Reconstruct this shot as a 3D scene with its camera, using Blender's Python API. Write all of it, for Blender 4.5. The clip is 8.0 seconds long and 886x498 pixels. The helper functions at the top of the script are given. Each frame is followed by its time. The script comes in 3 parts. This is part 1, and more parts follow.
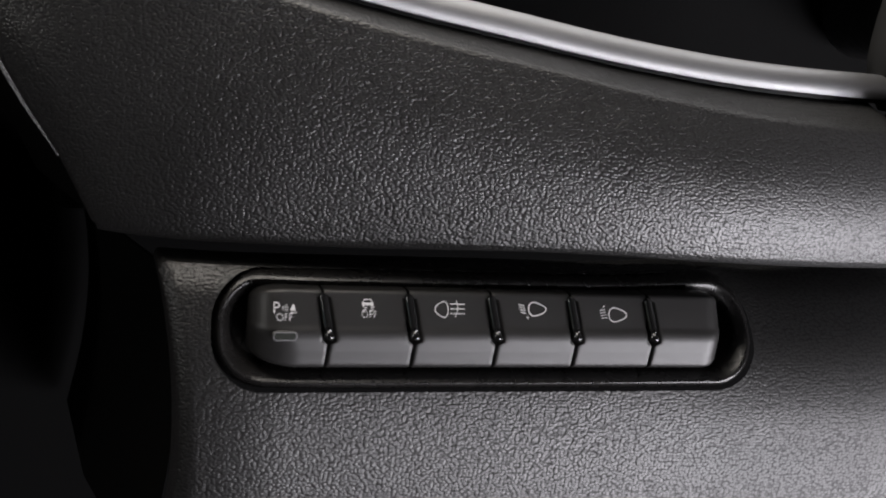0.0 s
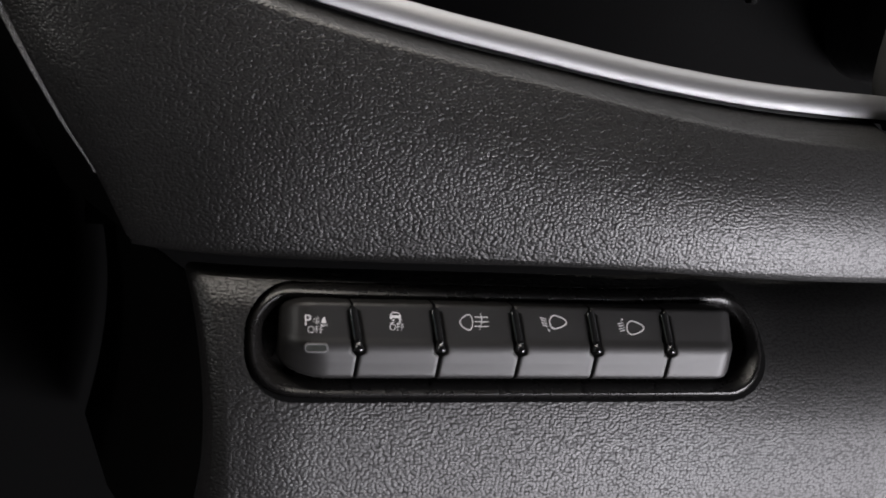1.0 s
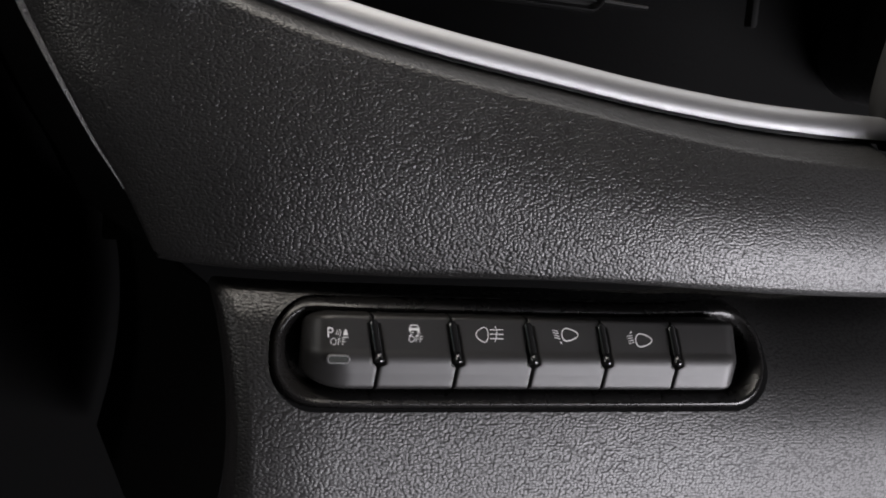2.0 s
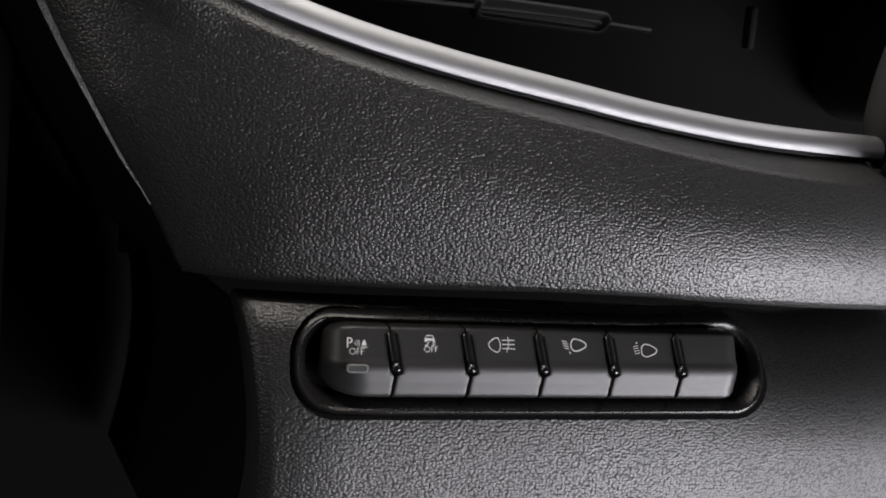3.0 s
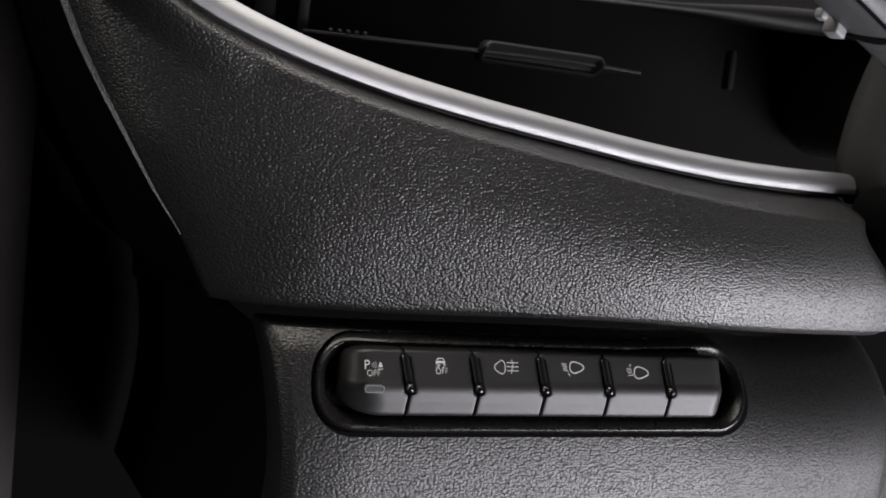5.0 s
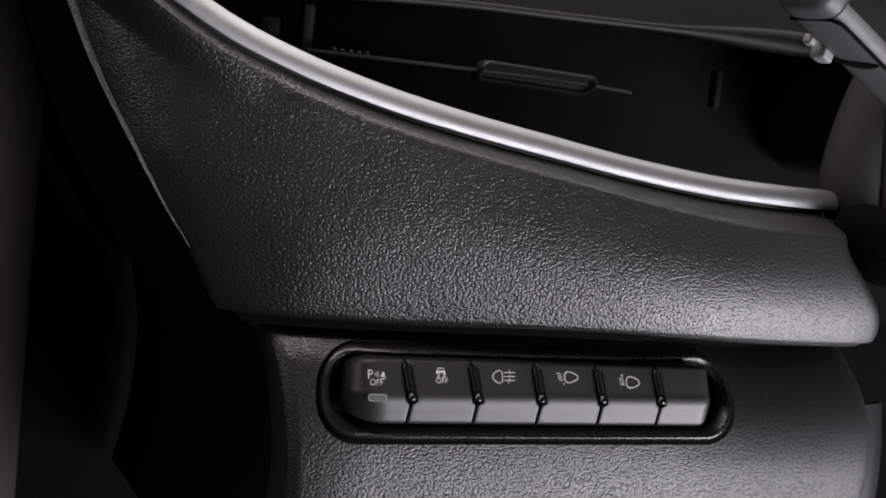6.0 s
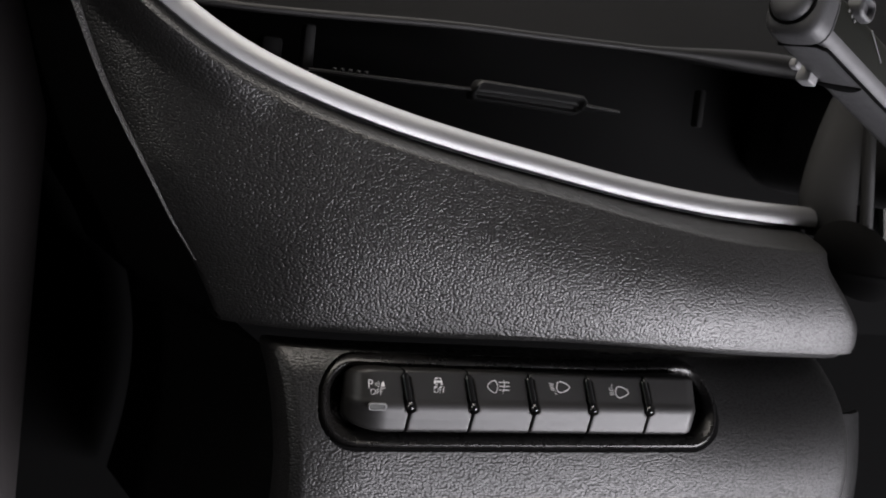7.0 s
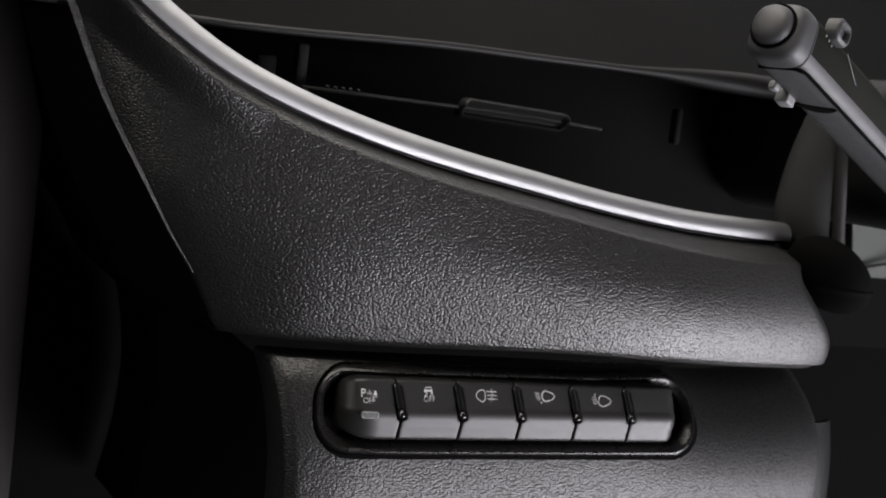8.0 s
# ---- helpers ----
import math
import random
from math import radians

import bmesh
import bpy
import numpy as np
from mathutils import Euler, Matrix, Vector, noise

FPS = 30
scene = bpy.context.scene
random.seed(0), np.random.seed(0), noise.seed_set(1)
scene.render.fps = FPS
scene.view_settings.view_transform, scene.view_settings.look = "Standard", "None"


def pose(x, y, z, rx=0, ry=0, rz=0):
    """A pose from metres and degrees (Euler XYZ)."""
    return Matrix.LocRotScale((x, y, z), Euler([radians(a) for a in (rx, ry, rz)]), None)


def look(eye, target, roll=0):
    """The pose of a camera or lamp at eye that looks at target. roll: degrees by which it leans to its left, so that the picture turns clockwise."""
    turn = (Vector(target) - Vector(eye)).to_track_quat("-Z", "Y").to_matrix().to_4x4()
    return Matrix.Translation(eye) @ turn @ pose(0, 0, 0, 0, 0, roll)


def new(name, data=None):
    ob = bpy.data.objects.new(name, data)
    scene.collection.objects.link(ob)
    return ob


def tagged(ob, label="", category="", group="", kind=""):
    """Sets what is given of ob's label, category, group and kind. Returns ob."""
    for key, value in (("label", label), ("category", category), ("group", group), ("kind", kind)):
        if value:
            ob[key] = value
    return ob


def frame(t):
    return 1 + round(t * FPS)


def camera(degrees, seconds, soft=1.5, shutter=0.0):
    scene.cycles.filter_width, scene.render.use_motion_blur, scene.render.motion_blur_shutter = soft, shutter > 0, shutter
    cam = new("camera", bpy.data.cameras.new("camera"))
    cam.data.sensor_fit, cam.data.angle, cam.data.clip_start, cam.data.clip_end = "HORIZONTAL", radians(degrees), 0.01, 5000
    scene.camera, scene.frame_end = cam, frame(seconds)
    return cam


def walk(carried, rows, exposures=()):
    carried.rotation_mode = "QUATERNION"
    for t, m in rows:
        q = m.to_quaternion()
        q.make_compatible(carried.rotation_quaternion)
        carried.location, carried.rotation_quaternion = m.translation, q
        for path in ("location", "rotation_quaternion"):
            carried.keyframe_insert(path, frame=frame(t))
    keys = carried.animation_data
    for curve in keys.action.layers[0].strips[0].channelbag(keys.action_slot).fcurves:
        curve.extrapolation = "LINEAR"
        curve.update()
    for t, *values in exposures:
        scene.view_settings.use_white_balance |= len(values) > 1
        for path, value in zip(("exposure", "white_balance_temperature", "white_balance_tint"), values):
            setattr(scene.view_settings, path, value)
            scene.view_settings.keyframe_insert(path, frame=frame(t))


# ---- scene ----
cam = camera(36.0, 8.0, soft=1.8)
PATH = [
    (0, (-0.1301, -0.3619, 0.0968), (0.1591, 0.5778, -0.0855), 4.72),
    (0.5, (-0.1381, -0.3661, 0.0969), (0.1570, 0.5732, -0.0784), 4.82),
    (1, (-0.1460, -0.3705, 0.0970), (0.1556, 0.5680, -0.0710), 4.92),
    (1.5, (-0.1538, -0.3753, 0.0973), (0.1553, 0.5621, -0.0635), 5.03),
    (3, (-0.1770, -0.3919, 0.0989), (0.1532, 0.5411, -0.0439), 5.34),
    (3.5, (-0.1846, -0.3977, 0.1002), (0.1527, 0.5335, -0.0381), 5.49),
    (4, (-0.1921, -0.4034, 0.1017), (0.1533, 0.5255, -0.0323), 5.65),
    (4.5, (-0.1995, -0.4089, 0.1033), (0.1551, 0.5171, -0.0265), 5.79),
    (6, (-0.2228, -0.4247, 0.1073), (0.1616, 0.4910, -0.0098), 6.32),
    (6.5, (-0.2312, -0.4299, 0.1081), (0.1640, 0.4819, -0.0037), 6.49),
    (7, (-0.2395, -0.4350, 0.1088), (0.1671, 0.4724, 0.0027), 6.67),
    (7.5, (-0.2476, -0.4400, 0.1094), (0.1712, 0.4626, 0.0092), 6.84),
    (8, (-0.2554, -0.4448, 0.1098), (0.1757, 0.4525, 0.0153), 7.00),
]
walk(cam, [(t, look(eye, target, roll)) for t, eye, target, roll in PATH])

cam.data.dof.use_dof = True
cam.data.dof.focus_distance = 0.455
cam.data.dof.aperture_fstop = 21.0

# ---- world and light ----
world = bpy.data.worlds.new("sky")
scene.world = world
world.use_nodes = True
wn = world.node_tree.nodes
sky = wn.new("ShaderNodeTexSky")
sky.sky_type = "NISHITA"
sky.sun_disc = False
sky.sun_elevation, sky.sun_rotation = radians(40), radians(120)
world.node_tree.links.new(sky.outputs[0], wn["Background"].inputs[0])
wn["Background"].inputs[1].default_value = 0.06


def soft_lamp(name, m, sx, sy, watts, colour=(1, 1, 1)):
    """A soft area lamp added inside the cabin, standing in for unseen daylight."""
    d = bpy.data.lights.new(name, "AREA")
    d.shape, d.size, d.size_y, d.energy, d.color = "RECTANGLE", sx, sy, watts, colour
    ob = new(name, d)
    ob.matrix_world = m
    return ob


# added low lamp at the right, hung free in the cabin to light the leather
soft_lamp("low_right_lamp", look((0.86, -0.79, -0.58), (0.05, 0.0, 0.0), 0), 1.2, 0.80, 47.0, (0.962, 0.935, 1))
# added overhead lamp for the strip and key faces; no glass roof is known
soft_lamp("overhead_lamp", look((-0.17, -0.06, 0.575), (-0.17, -0.06, 0), 0), 0.5, 0.44, 4.7, (1, 0.925, 0.84))
# stand-in for windscreen light, hung under the roof instead of in the glass
soft_lamp("windscreen_light", look((0.38, 0.20, 0.545), (0.30, 0.10, 0.09), 0), 0.8, 0.52, 1.8, (1, 0.95, 0.9))
# small added lamp at the driver's side, sized for glints on the ribs
soft_lamp("driver_door_light", look((-0.66, -0.13, 0.20), (0.0, 0.0, 0.0), 0), 0.08, 0.22, 0.5, (1, 0.95, 0.9))
scene.view_settings.exposure = 0.0


# ---- materials ----
def material(name, colour, rough=0.5, metal=0.0, spec=0.5, coat=0.0):
    m = bpy.data.materials.new(name)
    m.use_nodes = True
    b = m.node_tree.nodes["Principled BSDF"]
    b.inputs["Base Color"].default_value = (*colour, 1)
    b.inputs["Roughness"].default_value = rough
    b.inputs["Metallic"].default_value = metal
    b.inputs["Specular IOR Level"].default_value = spec
    b.inputs["Coat Weight"].default_value = coat
    return m


def noise_node(m, scale, detail=3.0, rough=0.55):
    n = m.node_tree.nodes.new("ShaderNodeTexNoise")
    c = m.node_tree.nodes.new("ShaderNodeTexCoord")
    n.inputs["Scale"].default_value = scale
    n.inputs["Detail"].default_value = detail
    n.inputs["Roughness"].default_value = rough
    m.node_tree.links.new(c.outputs["Object"], n.inputs["Vector"])
    return n


def vary(m, scale, low, high, socket="Roughness", detail=4.0):
    """Lets a value of the surface wander between low and high."""
    n = noise_node(m, scale, detail)
    r = m.node_tree.nodes.new("ShaderNodeMapRange")
    r.inputs["From Min"].default_value, r.inputs["From Max"].default_value = 0.3, 0.7
    r.inputs["To Min"].default_value, r.inputs["To Max"].default_value = low, high
    m.node_tree.links.new(n.outputs["Fac"], r.inputs["Value"])
    m.node_tree.links.new(r.outputs["Result"], m.node_tree.nodes["Principled BSDF"].inputs[socket])
    return m


def tint(m, scale, a, b, detail=4.0):
    n = noise_node(m, scale, detail)
    r = m.node_tree.nodes.new("ShaderNodeValToRGB")
    r.color_ramp.elements[0].position, r.color_ramp.elements[1].position = 0.35, 0.65
    r.color_ramp.elements[0].color, r.color_ramp.elements[1].color = (*a, 1), (*b, 1)
    m.node_tree.links.new(n.outputs["Fac"], r.inputs["Fac"])
    m.node_tree.links.new(r.outputs["Color"], m.node_tree.nodes["Principled BSDF"].inputs["Base Color"])
    return m


def fine_bump(m, scale, height, detail=3.0):
    n = noise_node(m, scale, detail)
    b = m.node_tree.nodes.new("ShaderNodeBump")
    b.inputs["Distance"].default_value = height
    m.node_tree.links.new(n.outputs["Fac"], b.inputs["Height"])
    m.node_tree.links.new(b.outputs["Normal"], m.node_tree.nodes["Principled BSDF"].inputs["Normal"])
    return m


def leather(name, colour, cell, height, rough, spec=0.5):
    """Embossed leather grain: domed pebbles of two sizes parted by creases."""
    m = material(name, colour, rough, 0, spec)
    t = m.node_tree
    bsdf = t.nodes["Principled BSDF"]
    c = t.nodes.new("ShaderNodeTexCoord")
    warp = t.nodes.new("ShaderNodeTexNoise")
    warp.inputs["Scale"].default_value = 0.45 / cell
    warp.inputs["Detail"].default_value = 2.0
    mixed = t.nodes.new("ShaderNodeVectorMath")
    mixed.operation = "MULTIPLY_ADD"
    mixed.inputs[1].default_value = (0.35 * cell,) * 3
    t.links.new(c.outputs["Object"], warp.inputs["Vector"])
    t.links.new(warp.outputs["Color"], mixed.inputs[0])
    squeeze = t.nodes.new("ShaderNodeVectorMath")
    squeeze.operation = "MULTIPLY"
    squeeze.inputs[1].default_value = (0.85, 1.0, 1.15)
    t.links.new(c.outputs["Object"], squeeze.inputs[0])
    t.links.new(squeeze.outputs[0], mixed.inputs[2])
    # domes with pits where they meet, and wider creases that gather them into groups
    dome = t.nodes.new("ShaderNodeTexVoronoi")
    dome.inputs["Scale"].default_value = 1 / cell
    dome.inputs["Randomness"].default_value = 0.8
    t.links.new(mixed.outputs[0], dome.inputs["Vector"])
    square = t.nodes.new("ShaderNodeMath")
    square.operation = "POWER"
    square.inputs[1].default_value = 1.8
    t.links.new(dome.outputs["Distance"], square.inputs[0])
    pebble = t.nodes.new("ShaderNodeMath")
    pebble.operation = "MULTIPLY_ADD"
    pebble.inputs[1].default_value, pebble.inputs[2].default_value = -1.7, 1.0
    t.links.new(square.outputs[0], pebble.inputs[0])
    crease = t.nodes.new("ShaderNodeTexVoronoi")
    crease.feature = "DISTANCE_TO_EDGE"
    crease.inputs["Scale"].default_value = 0.5 / cell
    t.links.new(mixed.outputs[0], crease.inputs["Vector"])
    group = t.nodes.new("ShaderNodeMapRange")
    group.interpolation_type = "SMOOTHSTEP"
    group.inputs["From Min"].default_value, group.inputs["From Max"].default_value = 0.0, 0.2
    t.links.new(crease.outputs["Distance"], group.inputs["Value"])
    both = t.nodes.new("ShaderNodeMath")
    both.operation = "MULTIPLY_ADD"
    both.inputs[1].default_value = 0.10
    t.links.new(group.outputs[0], both.inputs[0])
    t.links.new(pebble.outputs[0], both.inputs[2])
    grain = t.nodes.new("ShaderNodeTexNoise")
    grain.inputs["Scale"].default_value = 2.0 / cell
    grain.inputs["Detail"].default_value = 3.0
    t.links.new(c.outputs["Object"], grain.inputs["Vector"])
    total = t.nodes.new("ShaderNodeMath")
    total.operation = "MULTIPLY_ADD"
    total.inputs[1].default_value = 0.09
    t.links.new(grain.outputs["Fac"], total.inputs[0])
    t.links.new(both.outputs[0], total.inputs[2])
    b = t.nodes.new("ShaderNodeBump")
    b.inputs["Distance"].default_value = height
    t.links.new(total.outputs[0], b.inputs["Height"])
    # grain flattens and dulls towards the right, imitating the camera's focus blur
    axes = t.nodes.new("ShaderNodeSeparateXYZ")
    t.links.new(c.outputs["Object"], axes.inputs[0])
    right_fade = t.nodes.new("ShaderNodeMapRange")
    right_fade.interpolation_type = "SMOOTHSTEP"
    right_fade.inputs["From Min"].default_value, right_fade.inputs["From Max"].default_value = 0.03, 0.145
    right_fade.inputs["To Min"].default_value, right_fade.inputs["To Max"].default_value = 1.0, 0.45
    t.links.new(axes.outputs["X"], right_fade.inputs["Value"])
    t.links.new(right_fade.outputs[0], b.inputs["Strength"])
    t.links.new(b.outputs["Normal"], bsdf.inputs["Normal"])
    # roughness: pebble tops are polished by use, creases stay matt; it wanders over the hide
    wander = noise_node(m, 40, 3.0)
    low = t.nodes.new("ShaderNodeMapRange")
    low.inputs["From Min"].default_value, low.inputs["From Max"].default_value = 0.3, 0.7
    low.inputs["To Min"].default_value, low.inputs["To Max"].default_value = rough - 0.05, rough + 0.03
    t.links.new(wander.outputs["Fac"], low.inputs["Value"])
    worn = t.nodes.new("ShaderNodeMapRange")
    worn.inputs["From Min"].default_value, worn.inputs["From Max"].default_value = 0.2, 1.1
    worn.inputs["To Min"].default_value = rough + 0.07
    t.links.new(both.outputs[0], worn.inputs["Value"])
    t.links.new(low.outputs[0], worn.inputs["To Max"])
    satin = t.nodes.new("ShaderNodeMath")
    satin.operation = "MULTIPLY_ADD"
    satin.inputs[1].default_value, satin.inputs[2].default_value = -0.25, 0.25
    t.links.new(right_fade.outputs[0], satin.inputs[0])
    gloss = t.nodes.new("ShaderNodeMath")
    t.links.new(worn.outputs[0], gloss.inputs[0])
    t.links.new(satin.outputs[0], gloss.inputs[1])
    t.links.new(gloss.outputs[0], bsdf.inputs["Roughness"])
    # specular is lowered in the creases to imitate the shade that gathers there
    crease_shade = t.nodes.new("ShaderNodeMapRange")
    crease_shade.inputs["From Min"].default_value, crease_shade.inputs["From Max"].default_value = 0.15, 0.7
    crease_shade.inputs["To Min"].default_value, crease_shade.inputs["To Max"].default_value = 0.72 * spec, 1.06 * spec
    t.links.new(both.outputs[0], crease_shade.inputs["Value"])
    t.links.new(crease_shade.outputs[0], bsdf.inputs["Specular IOR Level"])
    return m


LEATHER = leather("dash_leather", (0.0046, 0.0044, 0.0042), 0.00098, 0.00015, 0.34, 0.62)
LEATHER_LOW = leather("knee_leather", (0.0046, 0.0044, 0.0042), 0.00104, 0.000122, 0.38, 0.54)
CHROME = vary(material("satin_chrome", (0.385, 0.385, 0.39), 0.45, 1.0), 300, 0.43, 0.50)
BEZEL = fine_bump(vary(material("bezel_black", (0.006, 0.0056, 0.0054), 0.34, 0, 0.40), 220, 0.24, 0.32), 5000, 0.000005)
RIB = material("rib_black", (0.003, 0.003, 0.003), 0.035, 0, 0.9)
GLOSS = vary(material("gloss_black", (0.004, 0.004, 0.004), 0.12), 220, 0.10, 0.17)
SATIN = fine_bump(vary(material("switch_plastic", (0.010, 0.0095, 0.0092), 0.42, 0, 0.44), 500, 0.41, 0.47), 6000, 0.000004)
DARK = fine_bump(vary(material("dark_plastic", (0.006, 0.006, 0.006), 0.55, 0, 0.25), 300, 0.42, 0.58), 3000, 0.00004)
VENT = fine_bump(vary(material("vent_plastic", (0.008, 0.008, 0.008), 0.55, 0, 0.28), 300, 0.5, 0.6), 3000, 0.00002)
STALK = fine_bump(vary(material("stalk_plastic", (0.034, 0.034, 0.036), 0.52), 300, 0.46, 0.58), 3000, 0.00008)
# darker copy of the stalk plastic, for the flank that lies in shade
FLANK_SHADE = fine_bump(material("stalk_flank_shade", (0.0065, 0.007, 0.005), 0.7, 0, 0.12), 2500, 0.00003)
TAB = fine_bump(material("tab_plastic", (0.13, 0.13, 0.133), 0.5), 3000, 0.00003)
TOP = fine_bump(material("dash_top_vinyl", (0.0017, 0.0015, 0.0015), 0.75, 0, 0.05), 2200, 0.00006)
# paler, shinier copy of the pad vinyl: the lip's caught light in the material
LIP = fine_bump(material("dash_lip_vinyl", (0.005, 0.0047, 0.0046), 0.55, 0, 0.25), 2200, 0.00004)
SHROUD = fine_bump(material("column_plastic", (0.011, 0.011, 0.011), 0.65, 0, 0.3), 3500, 0.00004)
# paler than the dash leather, so that the welt looks lit
BEAD = leather("edge_leather", (0.045, 0.044, 0.043), 0.00062, 0.00034, 0.36, 0.6)
WHITE = material("switch_marking", (0.44, 0.44, 0.435), 0.5)
# lighter than the keys: lit edges of the rim put into its colour
RIM = material("window_rim_plastic", (0.075, 0.075, 0.075), 0.35)
LENS = material("smoked_lens", (0.014, 0.016, 0.013), 0.25, 0, 0.3)
DOOR = fine_bump(material("door_vinyl", (0.012, 0.010, 0.010), 0.7, 0, 0.3), 1800, 0.0001)
CLOTH = fine_bump(tint(material("cabin_lining", (0.04, 0.04, 0.04), 0.9), 30, (0.034, 0.033, 0.032), (0.046, 0.045, 0.044)), 900, 0.0004)
# near-black that stands for deep shade in gaps; also used on plain black parts
DEEP_BLACK = fine_bump(material("deep_black", (0.0032, 0.0032, 0.0032), 0.95, 0, 0.02), 1500, 0.0002)
BACK_RIB = material("vent_rib", (0.010, 0.010, 0.010), 0.8, 0, 0.05)
BACK = fine_bump(material("vent_backing", (0.006, 0.006, 0.006), 0.95, 0, 0.0), 1500, 0.0002)
CARPET = fine_bump(material("cabin_carpet", (0.025, 0.025, 0.025), 0.95), 500, 0.002)
KNEE = fine_bump(material("footwell_trim", (0.032, 0.036, 0.030), 0.6), 1500, 0.0001)


# ---- building helpers ----
def mesh_of(name, bm, mat, smooth=True):
    bmesh.ops.recalc_face_normals(bm, faces=bm.faces[:])
    me = bpy.data.meshes.new(name)
    bm.to_mesh(me)
    bm.free()
    for p in me.polygons:
        p.use_smooth = smooth
    if smooth:
        me.set_sharp_from_angle(angle=radians(42))
    me.materials.append(mat)
    return me


def thing(name, label, category, group="", kind=""):
    return tagged(new(name), label, category, group, kind)


def part(name, bm, mat, parent, label="", smooth=True):
    ob = new(name, mesh_of(name, bm, mat, smooth))
    ob.parent = parent
    return tagged(ob, label)


def spline(points, s):
    """Catmull-Rom through a few control points, s from 0 to 1."""
    n = len(points) - 1
    k = min(int(s * n), n - 1)
    u = s * n - k
    p = [Vector(points[min(max(i, 0), n)]) for i in (k - 1, k, k + 1, k + 2)]
    if k == 0:
        p[0] = 2 * p[1] - p[2]
    if k == n - 1:
        p[3] = 2 * p[2] - p[1]
    return 0.5 * (2 * p[1] + (p[2] - p[0]) * u + (2 * p[0] - 5 * p[1] + 4 * p[2] - p[3]) * u * u + (3 * p[1] - p[0] - 3 * p[2] + p[3]) * u ** 3)


def skin(rows, closed_u=False, closed_v=False, cap=False):
    """A mesh over a grid of points: rows of equal length."""
    bm = bmesh.new()
    vs = [[bm.verts.new(p) for p in row] for row in rows]
    nr, nc = len(rows), len(rows[0])
    for i in range(nr if closed_u else nr - 1):
        for j in range(nc if closed_v else nc - 1):
            bm.faces.new((vs[i][j], vs[i][(j + 1) % nc], vs[(i + 1) % nr][(j + 1) % nc], vs[(i + 1) % nr][j]))
    if cap:
        bm.faces.new(vs[0])
        bm.faces.new(vs[-1])
    return bm


def shell(rows, back):
    """A grid of points with a back side: a sheet of the given thickness along y."""
    bm = bmesh.new()
    f = [[bm.verts.new(p) for p in row] for row in rows]
    k = [[bm.verts.new(Vector(p) + Vector((0, back, 0))) for p in row] for row in rows]
    nr, nc = len(rows), len(rows[0])
    for i in range(nr - 1):
        for j in range(nc - 1):
            bm.faces.new((f[i][j], f[i][j + 1], f[i + 1][j + 1], f[i + 1][j]))
            bm.faces.new((k[i][j], k[i + 1][j], k[i + 1][j + 1], k[i][j + 1]))
    edge = [(i, 0) for i in range(nr)] + [(nr - 1, j) for j in range(1, nc)] + [(i, nc - 1) for i in range(nr - 2, -1, -1)] + [(0, j) for j in range(nc - 2, 0, -1)]
    for a, b in zip(edge, edge[1:] + edge[:1]):
        bm.faces.new((f[a[0]][a[1]], f[b[0]][b[1]], k[b[0]][b[1]], k[a[0]][a[1]]))
    return bm


def sweep(points, section, up=(0, 0, 1)):
    """Sweeps a closed section (a, b pairs: across, out) along a line of points."""
    rows = []
    for i, p in enumerate(points):
        d = (points[min(i + 1, len(points) - 1)] - points[max(i - 1, 0)]).normalized()
        out = Vector((0, -1, 0))
        across = out.cross(d).normalized()
        out = d.cross(across).normalized()
        rows.append([p + across * a + out * b for a, b in section])
    return skin(rows, closed_v=True, cap=True)


def box(cx, cy, cz, sx, sy, sz, bevel=0.0, seg=2):
    bm = bmesh.new()
    bmesh.ops.create_cube(bm, size=1, matrix=Matrix.Translation((cx, cy, cz)) @ Matrix.Diagonal((sx, sy, sz, 1)))
    if bevel:
        bmesh.ops.bevel(bm, geom=bm.edges[:], offset=bevel, segments=seg, profile=0.5, affect="EDGES")
    return bm


def smoothstep(a, b, x):
    u = min(max((x - a) / (b - a), 0), 1)
    return u * u * (3 - 2 * u)


# ---- the cabin that closes the place ----
def slab(name, lo, hi, mat, label, category="wall"):
    bm = box(*[(a + b) / 2 for a, b in zip(lo, hi)], *[b - a for a, b in zip(lo, hi)])
    ob = new(name, mesh_of(name, bm, mat, False))
    return tagged(ob, label, category, kind="structure")


slab("floor", (-0.70, -2.4, -1.00), (1.32, 0.62, -0.96), CARPET, "dark carpeted floor of the car cabin", "floor")
slab("wall_rear", (-0.70, -2.44, -0.96), (1.32, -2.4, 0.62), CLOTH, "dark lining that closes the cabin at the back")
slab("wall_front", (-0.70, 0.58, -0.96), (1.32, 0.62, 0.62), DEEP_BLACK, "dark bulkhead behind the dashboard")
slab("wall_left_front", (-0.74, -0.02, -0.96), (-0.70, 0.62, 0.62), CLOTH, "dark lining before the driver's door opening")
slab("wall_left_back", (-0.74, -2.44, -0.96), (-0.70, -0.26, 0.62), CLOTH, "dark lining behind the driver's door opening")
slab("wall_left_upper", (-0.74, -0.26, 0.46), (-0.70, -0.02, 0.62), CLOTH, "dark lining above the driver's door opening")
slab("wall_left_lower", (-0.74, -0.26, -0.96), (-0.70, -0.02, -0.22), CLOTH, "dark lining below the driver's door opening")
# unseen right side, left open towards the added low lamp
slab("wall_right_upper", (1.32, -2.4, -0.3), (1.36, 0.58, 0.62), CLOTH, "plain dark wall above the right opening")
slab("wall_right_front", (1.32, -0.35, -0.96), (1.36, 0.58, -0.3), CLOTH, "plain dark wall before the right opening")
slab("wall_right_back", (1.32, -2.4, -0.96), (1.36, -1.85, -0.3), CLOTH, "plain dark wall behind the right opening")
